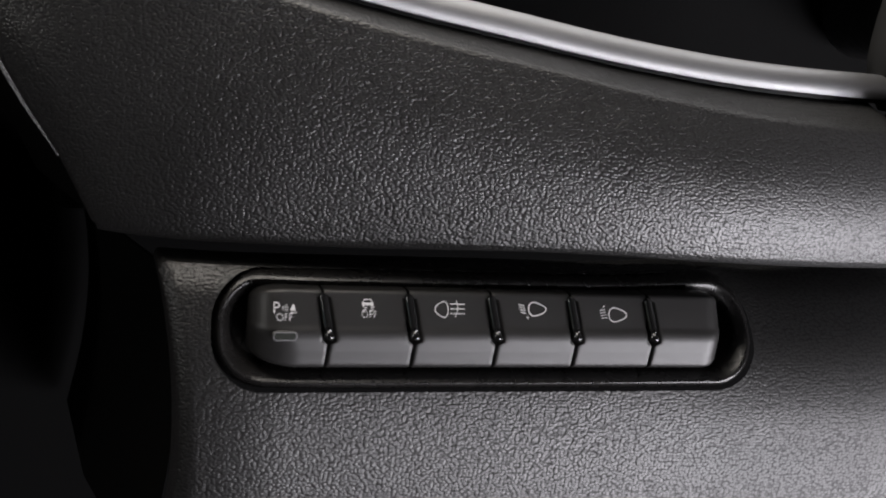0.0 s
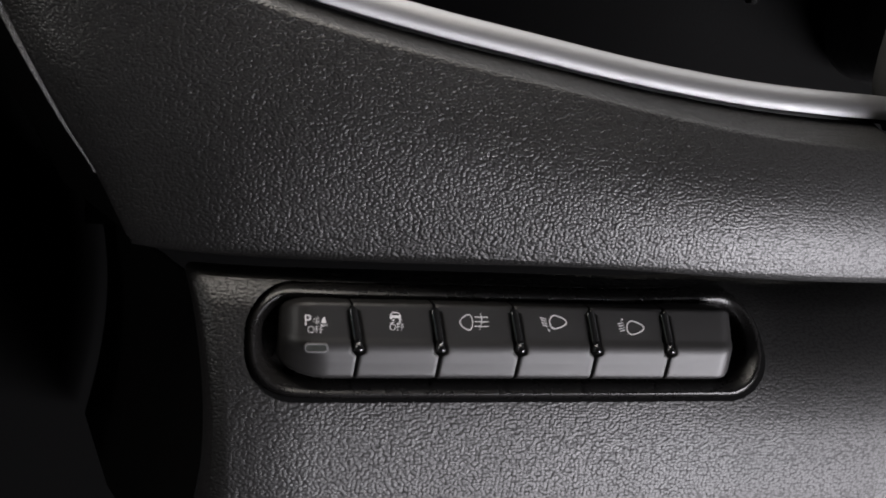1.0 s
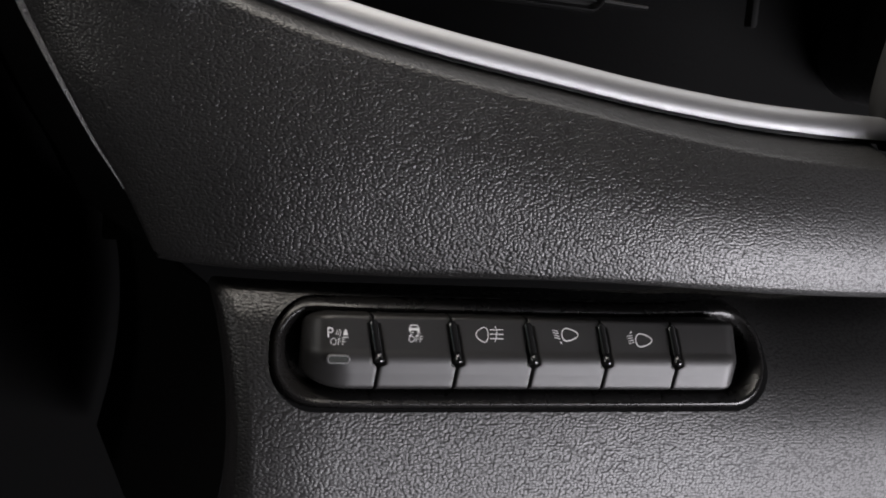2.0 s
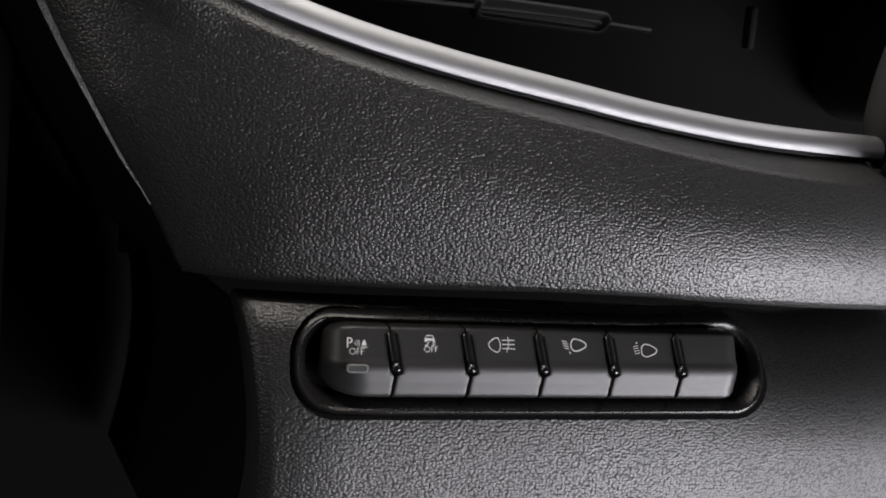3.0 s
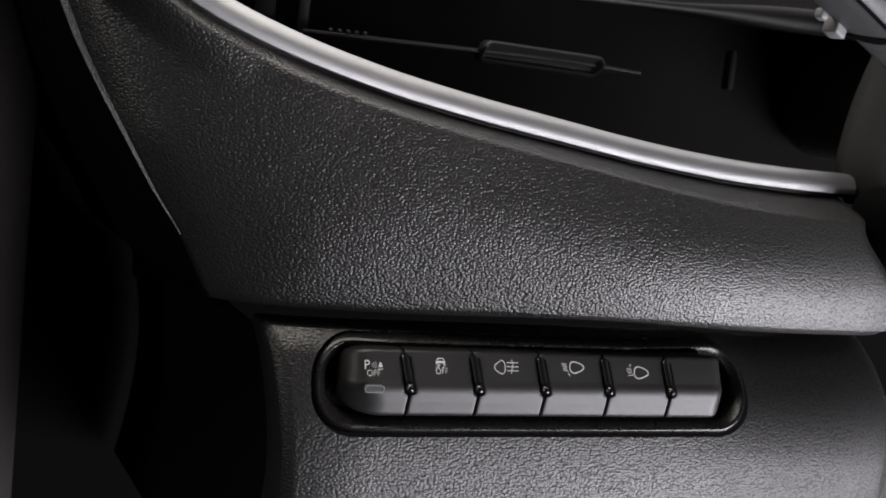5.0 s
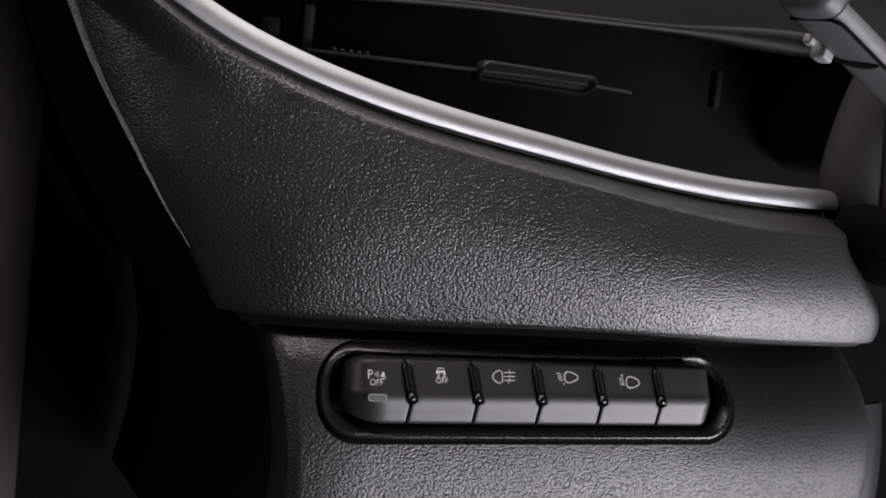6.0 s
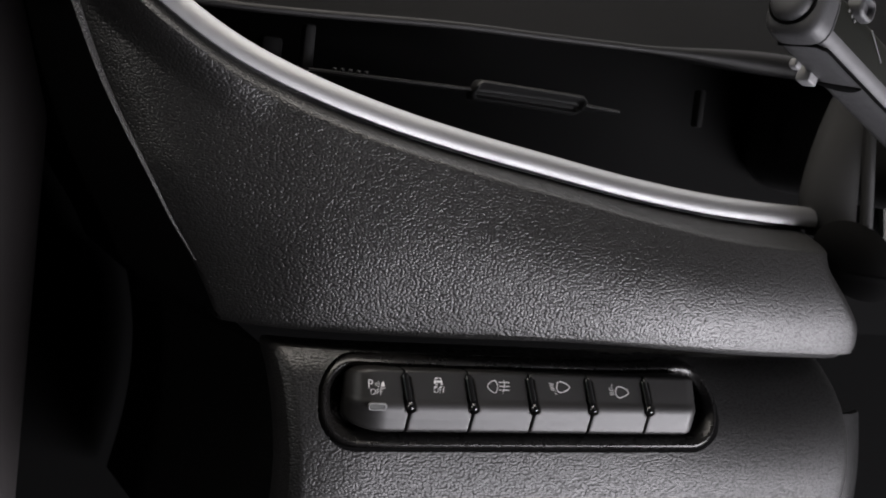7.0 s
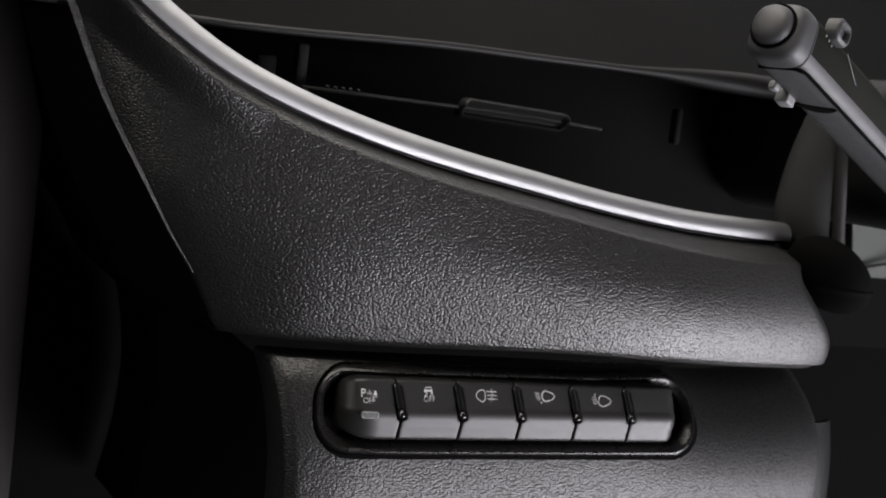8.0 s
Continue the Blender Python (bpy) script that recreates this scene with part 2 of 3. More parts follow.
# unseen roof, left open above the added lamps


def roof():
    bm = bmesh.new()
    for lo, hi in (((-0.70, -2.4), (1.32, -0.38)), ((-0.70, -0.38), (-0.44, 0.58)), ((0.90, -0.38), (1.32, 0.58)), ((0.12, -0.38), (0.90, -0.10))):
        b = box((lo[0] + hi[0]) / 2, (lo[1] + hi[1]) / 2, 0.6, hi[0] - lo[0], hi[1] - lo[1], 0.04)
        me = bpy.data.meshes.new("tmp")
        b.to_mesh(me)
        b.free()
        bm.from_mesh(me)
        bpy.data.meshes.remove(me)
    ob = new("ceiling", mesh_of("ceiling", bm, CLOTH, False))
    tagged(ob, "plain dark headliner, left open above the added lamps", "ceiling", kind="structure")


roof()

# ---- upper dash panel ----
TRIM = [(-0.182, 0.172), (-0.1665, 0.154), (-0.149, 0.138), (-0.1226, 0.1215), (-0.095, 0.1105), (-0.0634, 0.1018), (-0.030, 0.0952), (0.005, 0.0897), (0.040, 0.0845), (0.076, 0.0807), (0.105, 0.0792), (0.136, 0.0785)]
SEAM = [(-0.1130, 0.024), (-0.1230, 0.0430), (-0.1338, 0.0590), (-0.1474, 0.0820), (-0.1580, 0.1020), (-0.1650, 0.1180), (-0.1718, 0.1350), (-0.1845, 0.168)]
RIGHT = [(0.1575, 0.0225), (0.1580, 0.0275), (0.1542, 0.0360), (0.1430, 0.0480), (0.1335, 0.0600), (0.1345, 0.0690), (0.1365, 0.0753)]


def trim_depth(x):
    return 0.024 + 0.5 * max(0.0, -x - 0.06) ** 2 + 2.0 * max(0.0, x - 0.1) ** 2


def seam_x(z):
    return float(np.interp(z, [q[1] for q in SEAM], [q[0] for q in SEAM]))


def panel_depth(x, z):
    """How far back the face of the upper panel lies."""
    y = 0.0030 + 0.55 * (x - 0.03) ** 2 + 0.8 * min(0.0, x + 0.02) ** 2
    y += 4.0 * max(0.0, -0.104 - 0.30 * (z - 0.03) - x) ** 2
    y += 4.0 * max(0.0, x - 0.126) ** 2
    y += 3.3 * max(0.0, 0.066 - z) ** 2
    y += 3.5 * max(0.0, z - 0.047) ** 2 * smoothstep(-0.13, 0.0, x)
    y += 10.0 * max(0.0, 0.034 - z) ** 2
    y += (14.0 + 20.0 * smoothstep(0.05, 0.10, z)) * max(0.0, seam_x(z) + 0.0125 - x) ** 2
    y -= 0.0120 * smoothstep(-0.06, 0.08, x) * (1 - smoothstep(0.035, 0.088, z))
    y += 5.0 * max(0.0, -0.082 - x) ** 2 * (1 - smoothstep(0.030, 0.080, z))
    return y


DASH = thing("dashboard", "black grained leather dashboard end with a chrome strip", "dashboard")


def upper_panel():
    ob = DASH
    rows, nu, nv = [], 170, 80
    ends = []
    for u in (0.0, 1.0):
        bx = -0.1120 + u * 0.2615
        ends.append((Vector((bx, 0.0222 - 0.006 * bx)), spline(TRIM, u ** 0.8) + Vector((0.0005, -0.0032))))
    for i in range(nu + 1):
        u = i / nu
        bx = -0.1120 + u * 0.2615
        bot = Vector((bx, 0.0222 - 0.006 * bx + 0.0017 * smoothstep(-0.04, 0.08, bx) + 0.0028 * math.exp(-((bx - 0.015) / 0.06) ** 2)))
        top = spline(TRIM, u ** 0.8) + Vector((0.0005, -0.0032))
        row = []
        base = panel_depth(bx, bot.y) + 0.010 * max(0.0, (u - 0.955) / 0.045) ** 3
        for dy, dz in ((0.030, 0.0012), (0.012, 0.0002), (0.005, -0.0004), (0.0026, -0.0003), (0.0010, 0.0003), (0.0003, 0.0011)):
            row.append((bx, base + dy, bot.y + dz))
        for j in range(1, nv + 1):
            v = j / nv
            p = bot.lerp(top, v)
            p = p + (spline(SEAM, v) - ends[0][0].lerp(ends[0][1], v)) * (1 - u) ** 4
            p = p + (spline(RIGHT, v) - ends[1][0].lerp(ends[1][1], v)) * u ** 7
            y = panel_depth(p.x, p.y)
            away = (p - top).length
            west = smoothstep(0.03, 0.11, -p.x)
            near = trim_depth(top.x) - 0.0055
            y = y + min(0.0, near - y) * west * (1 - smoothstep(0.007, 0.036, away))
            y = y + (trim_depth(top.x) + 0.0030 - 0.0026 * west - y) * (1 - smoothstep(0.0, 0.0098, away)) ** 1.1
            # the right end rolls away towards the column
            y += 0.010 * max(0.0, (u - 0.955) / 0.045) ** 3
            row.append((p.x, y, max(p.y, bot.y + 0.0018)))
        rows.append(row)
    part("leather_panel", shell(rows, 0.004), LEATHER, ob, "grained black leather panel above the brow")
    # tapering welt along the seam with the end cap
    rows = []
    for k in range(81):
        p = spline(SEAM, 0.15 + 0.85 * k / 80)
        w = 0.00015 + 0.0172 * max(0.0, p.y - 0.040)
        y = panel_depth(p.x, p.y) - 0.0018
        rows.append([(p.x + w * math.cos(a), y + 0.45 * w * math.cos(a) + 0.5 * w * math.sin(a), p.y + 0.3 * w * math.cos(a)) for a in np.linspace(0, 2 * math.pi, 14, endpoint=False)])
    part("edge_welt", skin(rows, closed_v=True, cap=True), BEAD, ob, "narrow leather welt along the seam, toned as a lit edge")
    # side of the dashboard that runs back from the seam into the door gap
    line = [(spline(LOWLEFT, 1 - k / 40), 0.024) for k in range(39)]
    line += [(spline(SEAM, k / 60), 0.003) for k in range(2, 61)]
    rows = []
    for p, back in line:
        y = (panel_depth(p.x, p.y) if back < 0.01 else knee_depth(p.x, p.y)) + back
        rows.append([(p.x + 0.0006, y, p.y), (p.x - 0.001, y + 0.004, p.y), (p.x - 0.006, y + 0.03, p.y), (p.x - 0.014, y + 0.08, p.y), (p.x - 0.018, 0.205, p.y)])
    part("end_cap", shell(rows, 0.003), DEEP_BLACK, ob, "black end cap facing the door")
    return ob


def chrome_strip():
    ob = DASH
    pts = []
    for k in range(121):
        p = spline(TRIM, k / 120)
        pts.append(Vector((p.x, trim_depth(p.x), p.y)))
    # a shallow arc that leans back: its upper edge looks up, its lower edge slightly down
    sec = [(0.0064 * math.sin(a) - 0.0016, 0.0064 * math.cos(a) - 0.0043) for a in np.linspace(radians(66), radians(-17), 33)]
    sec += [(-0.0037, -0.003), (0.0043, -0.004)]
    bar = part("chrome_strip", sweep(pts, sec), CHROME, ob, "curved satin chrome strip")
    sec = [(-0.0052, -0.006), (-0.0050, -0.0010), (-0.0030, -0.0016), (0.0040, -0.0032), (0.0040, -0.006)]
    part("gasket", sweep(pts[48:], sec), GLOSS, bar, "black gasket behind the strip")


chrome_strip()

# ---- lower panel ----
LOWLEFT = [(-0.0962, 0.018), (-0.0930, 0.005), (-0.0908, -0.006), (-0.0894, -0.018), (-0.0890, -0.030), (-0.0895, -0.043), (-0.0915, -0.060), (-0.096, -0.0825)]
BZ = (0.0041, 0.0001, 0.0857, 0.0169)


def low_depth(x, z):
    """How far back the knee panel lies: upright below, leaning in under the brow."""
    y = 0.0030 + (4.6 + 6.0 * smoothstep(0.03, 0.11, x)) * max(0.0, z + 0.030) ** 2
    y += 2.2 * max(0.0, -0.030 - z) ** 2
    return y + 6.0 * max(0.0, x - 0.13) ** 2


def knee_depth(x, z):
    y = low_depth(x, z) + 9.0 * max(0.0, z + 0.012) ** 2 * smoothstep(0.055, 0.10, x)
    y += 4.0 * max(0.0, -0.060 - x) ** 2 + 45.0 * max(0.0, z - 0.009) ** 2
    return y


def knee_right(z):
    return 0.1600 - 1.6 * max(0.0, -0.006 - z) ** 2


def rounded(cx, cz, hw, hh, r, nx=70, nz=12, nc=18):
    """The points of a rounded rectangle, the same count for every size."""
    out = []
    a = math.pi
    for k, (sx, sz) in enumerate(((-1, 1), (1, 1), (1, -1), (-1, -1))):
        ox, oz = cx + sx * (hw - r), cz + sz * (hh - r)
        start = math.pi - k * math.pi / 2
        out += [(ox + r * math.cos(start - math.pi / 2 * i / nc), oz + r * math.sin(start - math.pi / 2 * i / nc)) for i in range(nc)]
        length, n = (2 * (hw - r), nx) if k % 2 == 0 else (2 * (hh - r), nz)
        b = start - math.pi / 2
        ex, ez = ox + r * math.cos(b), oz + r * math.sin(b)
        dx, dz = ((1, 0), (0, -1), (-1, 0), (0, 1))[k]
        out += [(ex + dx * length * i / n, ez + dz * length * i / n) for i in range(n)]
    return out


def lower_panel():
    ob = DASH
    rows = []
    inner = rounded(BZ[0], BZ[1], BZ[2] - 0.0001, BZ[3] - 0.0001, 0.0146)
    outer = rounded(0.0275, -0.03275, 0.13, 0.04975, 0.003)
    for (x, z), (rx, rz) in zip(inner, outer):
        left = spline(LOWLEFT, min(max((0.0180 - rz) / 0.1005, 0), 1)).x
        rx = left + (rx + 0.1025) / 0.26 * (knee_right(rz) - left)
        row = []
        for k in range(29):
            w = (k / 28) ** 1.25
            px, pz = x + (rx - x) * w, z + (rz - z) * w
            edge = min(px - spline(LOWLEFT, min(max((0.0180 - pz) / 0.1005, 0), 1)).x, knee_right(pz) - px)
            roll = 0.0024 * (1 - min(max(edge / 0.0045, 0), 1)) ** 2.0
            row.append((px, knee_depth(px, pz) + roll, pz))
        px, py, pz = row[-1]
        row.append((px, py + 0.02, pz))
        rows.append(row)
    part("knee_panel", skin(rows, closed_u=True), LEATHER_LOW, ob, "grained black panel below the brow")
    return ob


upper_panel()
lower_panel()


def side_panel():
    ob = DASH
    rows = []
    for i in range(31):
        z = -0.004 - 0.078 * i / 30
        row = []
        for j in range(9):
            u = j / 8
            x = knee_right(z) + 0.0010 + 0.0135 * u
            row.append((x, 0.0125 + 0.9 * max(0.0, z + 0.045) ** 1.5 + 0.006 * u ** 2, z))
        rows.append(row)
    part("column_panel", shell(rows, 0.003), DARK, ob, "smooth grey panel under the column")


side_panel()

# ---- switch panel ----

def bezel(parent):
    prof = [(-0.0004, 0.014), (0.0001, 0.0050), (0.0006, 0.0026), (0.0012, 0.0012), (0.0018, 0.0003), (0.0023, -0.0002), (0.0028, -0.0004), (0.0032, -0.0002), (0.0037, 0.0003), (0.0050, 0.0018), (0.0057, 0.0029), (0.0061, 0.0044), (0.0064, 0.0080), (0.0072, 0.0100), (0.0100, 0.0108), (0.0130, 0.0110)]
    rows = []
    for d, y in prof:
        ring = rounded(BZ[0], BZ[1], BZ[2] - d, BZ[3] - d, max(0.0147 - 0.78 * d, 0.003))
        rows.append([(x, low_depth(x, z) + 0.003 * smoothstep(-0.05, -0.083, x) + y, z) for x, z in ring])
    bm = skin(rows, closed_v=True)
    bm.verts.ensure_lookup_table()
    bm.faces.new(bm.verts[-len(rows[0]):])
    return part("bezel", bm, BEZEL, parent, "gloss black bezel with rounded ends")


# depth of the key face against height
KEY = [(0.0150, 0.0128), (0.0082, 0.0128), (0.0070, 0.0126), (0.0064, 0.0121), (0.00615, 0.0115), (0.0060, 0.0111), (0.0058, 0.0106), (0.0046, 0.0076), (0.0034, 0.0045), (0.0031, 0.0037), (0.0029, 0.0032), (0.0026, 0.0027), (0.0022, 0.0021), (0.0019, 0.0014), (0.0017, 0.0006), (0.0016, -0.0004), (0.00166, -0.0012), (0.00179, -0.0020), (0.00205, -0.0036), (0.0021, -0.0041), (0.0023, -0.0047), (0.00275, -0.0076), (0.0029, -0.0082), (0.0034, -0.0089), (0.0046, -0.0094), (0.0150, -0.0096)]


def face_depth(z):
    return 0.0064 - (0.0121 - z) / 0.0091 * 0.0036


def slot(z):
    """How far a key's side stands back for the rib beside it."""
    return 0.0002 + 0.0017 * smoothstep(-0.0021, -0.0011, z) * (1 - smoothstep(0.0105, 0.0112, z))


def lean(z):
    """The joints between the keys slant: how far they stand to the side at a height."""
    return 0.00155 * (0.0055 - z) / 0.0107 if z > 0 else 0.0008 - 0.0005 * min(1.0, -z / 0.0085)


def key(parent, x0, x1, round0, round1):
    rows = []
    ss = sorted({*np.linspace(0, 1, 15).tolist(), *(0.38 * (k / 11) ** 1.8 for k in range(12)), *(1 - 0.38 * (k / 11) ** 1.8 for k in range(12))})
    for s in ss:
        row = []
        for y, z in KEY:
            a = x0 + (0.0024 if round0 else slot(z) + lean(z))
            b = x1 - (0 if round1 else slot(z) - lean(z))
            x = a + (b - a) * s
            e = min((x - a) / (0.0088 + 0.0050 * smoothstep(0.004, 0.012, 0.008 - z)) if round0 else 1, (b - x) / 0.0068 if round1 else 1)
            k = 1 - math.sqrt(max(0, 1 - (1 - min(e, 1)) ** 2))
            g = min(x - a if not round0 else 1, b - x if not round1 else 1)
            chip = 0.0003 * (1 - min(g / 0.0006, 1)) ** 2
            zz = 0.0022 + (z - 0.0022) * (1 - (0.42 if round0 else 0.32) * k)
            row.append((x, min(y + (0.0095 if round0 else 0.0075) * k + chip, 0.015), zz))
        rows.append(row)
    return part("switch_key", skin(rows, closed_v=True, cap=True), SATIN, parent)


def fin(parent, x):
    """Glossy rib between two keys, ending in a round bead."""
    rows = []
    n = 40
    for i in range(n + 1):
        s = i / n
        z = 0.0120 - 0.0132 * s
        y = face_depth(max(z, 0.0030)) - 0.0012 - 0.0006 * s
        w = 0.00150 * (0.35 + 0.65 * math.sqrt(min(1, s / 0.08)))
        w -= 0.00025 * math.exp(-((s - 0.76) / 0.03) ** 2)
        b = (s - 0.88) / 0.12
        ball = math.sqrt(max(0.0, 1 - b * b)) if b > -1 else 0.0
        w = max(w if b < 0 else 0.0, 0.00180 * ball, 0.0002)
        lift = 0.0009 * ball
        drop = 0.0016 * max(0.0, b) ** 2
        cx = x + lean(z)
        row = [(cx - w, 0.0095, z)]
        for a in np.linspace(math.pi, 0, 15):
            row.append((cx + w * math.cos(a), y + 0.0018 + drop - (0.0018 + lift) * math.sin(a), z))
        row.append((cx + w, 0.0095, z))
        rows.append(row)
    return part("divider", skin(rows, closed_v=True, cap=True), RIB, parent, "gloss black rib between the keys")


def stroke(bm, pts, width, closed=False):
    """A flat painted line on the key face through points (x, z)."""
    pts = [Vector(p) for p in pts]
    n = len(pts)
    sides = []
    for i, p in enumerate(pts):
        a = pts[(i - 1) % n] if closed or i > 0 else p
        b = pts[(i + 1) % n] if closed or i < n - 1 else p
        d = (b - a).normalized()
        m = Vector((-d.y, d.x)) * width / 2
        sides.append([bm.verts.new((q.x, face_depth(q.y) - 0.00006, q.y)) for q in (p + m, p - m)])
    for i in range(n if closed else n - 1):
        (a, b), (c, d) = sides[i], sides[(i + 1) % n]
        bm.faces.new((a, b, d, c))


def fill(bm, pts):
    bm.faces.new([bm.verts.new((x, face_depth(z) - 0.00006, z)) for x, z in pts])


def lettering(parent, text, x, z, size, bold=0.0):
    c = bpy.data.curves.new("lettering", "FONT")
    c.body, c.size, c.align_x, c.align_y, c.offset = text, size, "CENTER", "CENTER", bold
    c.resolution_u = 6
    tmp = bpy.data.objects.new("tmp", c)
    scene.collection.objects.link(tmp)
    bpy.context.view_layer.update()
    me = bpy.data.meshes.new_from_object(tmp.evaluated_get(bpy.context.evaluated_depsgraph_get()))
    bpy.data.objects.remove(tmp)
    for v in me.vertices:
        px, pz = x + v.co.x, z + v.co.y
        v.co = (px, face_depth(pz) - 0.00006, pz)
    me.name = "lettering"
    me.materials.clear()
    me.materials.append(WHITE)
    ob = new("lettering", me)
    ob.parent = parent
    return tagged(ob, "white lettering " + text)


def lamp_shape(x, z, s, flip=1, wide=1.0):
    """The D-shaped lamp of a headlight sign, flat side to the beam."""
    pts = []
    for k in range(28):
        a = 2 * math.pi * k / 28
        r = 1.0 / (abs(math.cos(a)) ** 2.3 + abs(math.sin(a)) ** 2.3) ** (1 / 2.3)
        px = math.cos(a) * r
        px = px if px > 0 else px * 0.5
        taper = 1 - 0.36 * max(0, px)
        pts.append((x + flip * s * px * 0.82 * wide, z + s * 0.86 * math.sin(a) * r * taper))
    return pts


def sign(parent, label):
    bm = bmesh.new()
    return bm, lambda: part("symbol", bm, WHITE, parent, label, False)


def switches():
    ob = thing("switch_panel", "row of six black switch keys in a gloss black bezel", "switch panel")
    bezel(ob)
    edges = [-0.0732, -0.05, -0.025, 0.0, 0.025, 0.05, 0.0752]
    keys = []
    for i in range(6):
        keys.append(key(ob, edges[i] + (0.0002 if i else 0), edges[i + 1] - (0.0002 if i < 5 else 0), i == 0, i == 5))
    for x in edges[1:6]:
        fin(ob, x)
    w = 0.00028
    # parking sensors off
    lettering(keys[0], "P", -0.0643, 0.0077, 0.0042, -0.00002)
    lettering(keys[0], "OFF", -0.0620, 0.0052, 0.0028, -0.00004)
    bm, done = sign(keys[0], "white parking sensor sign")
    for k in range(3):
        cx, r = -0.0634, 0.0010 + 0.00068 * k
        stroke(bm, [(cx + r * math.cos(a), 0.0078 + r * 0.75 * math.sin(a)) for a in np.linspace(-0.62, 0.62, 7)], w * 0.6)
    fill(bm, [(-0.0604, 0.0071), (-0.0588, 0.0071), (-0.0593, 0.0087), (-0.0597, 0.0087)])
    stroke(bm, [(-0.0606, 0.00655), (-0.0586, 0.00655)], w * 0.8)
    done()
    # stability control off
    lettering(keys[1], "OFF", -0.0377, 0.0062, 0.0027, -0.00004)
    bm, done = sign(keys[1], "white skidding car sign")
    cx = -0.0381
    fill(bm, [(cx - 0.0017, 0.0088), (cx + 0.0017, 0.0088), (cx + 0.0016, 0.0095), (cx - 0.0016, 0.0095)])
    stroke(bm, [(cx - 0.0014, 0.0095), (cx - 0.0010, 0.0103), (cx + 0.0010, 0.0103), (cx + 0.0014, 0.0095)], w)
    for dx in (-0.0013, 0.0013):
        fill(bm, [(cx + dx - 0.0003, 0.0084), (cx + dx + 0.0003, 0.0084), (cx + dx + 0.0003, 0.0088), (cx + dx - 0.0003, 0.0088)])
    for dx in (-0.0010, 0.0011):
        stroke(bm, [(cx + dx + p, 0.0077 + q) for p, q in ((0.0008, 0.0006), (-0.0002, 0.0003), (0.0006, 0.0000), (-0.0006, -0.0005))], w)
    done()
    # rear fog lamp
    bm, done = sign(keys[2], "white rear fog lamp sign")
    stroke(bm, lamp_shape(-0.01555, 0.0079, 0.0025, -1, 1.28), w, True)
    for k in range(3):
        stroke(bm, [(-0.0136, 0.0094 - 0.0013 * k), (-0.0092, 0.0094 - 0.0013 * k)], w * 0.9)
    stroke(bm, [(-0.0117 + 0.0004 * math.sin(4.2 * s), 0.0104 - 0.0046 * s) for s in np.linspace(0, 1, 12)], w * 0.9)
    done()
    # headlamp levelling down, up
    for i, x, z, size, way in ((3, 0.0124, 0.0083, 0.0022, -1), (4, 0.0381, 0.0070, 0.0023, 1)):
        bm, done = sign(keys[i], "white headlamp beam sign")
        stroke(bm, lamp_shape(x, z, size, 1, 2.02), w * 1.2, True)
        for k in range(4):
            bx, bz = x - 0.0050 + 0.00022 * k, z + (0.0011 if way < 0 else 0.0013) - 0.00072 * k
            stroke(bm, [(bx, bz - way * 0.00018), (bx + 0.0019, bz + way * 0.00018)], w * 0.8)
        ax, az = (x - 0.0023, z - 0.0023) if way < 0 else (x - 0.0036, z + 0.0023)
        fill(bm, [(ax - 0.0004, az - way * 0.0003), (ax + 0.0004, az - way * 0.0001), (ax + 0.0003, az + way * 0.0005)])
        done()
    # small lamp window on the first key
    rows = []
    for d, lift in ((0.0, 0.0006), (0.0000, -0.0002), (0.00015, -0.0004), (0.0004, -0.0004), (0.0005, 0.0000)):
        rows.append([(x, 0.0017 - 0.05 * (z - 0.0004) + lift, z) for x, z in rounded(-0.0619, 0.0004, 0.0035 - d, 0.0014 - d, max(0.0012 - d, 0.0001), 8, 2, 5)])
    part("window_rim", skin(rows, closed_v=True), RIM, keys[0], "raised rim of the indicator window")
    bm = bmesh.new()
    bm.faces.new([bm.verts.new((x, 0.00155, z)) for x, z in rounded(-0.0619, 0.0004, 0.0031, 0.0010, 0.0008, 8, 2, 5)])
    part("lamp_window", bm, LENS, keys[0], "small smoked indicator window", False)


switches()

# ---- air vent behind the strip ----


def dash_end():
    """A near-black sheet added behind the panels so that the gaps read as deep shade."""
    part("shade_backing", box(0.10, 0.22, -0.30, 1.5, 0.012, 0.88, 0.003), DEEP_BLACK, DASH, "black sheet behind the panels, standing for deep shade")


dash_end()


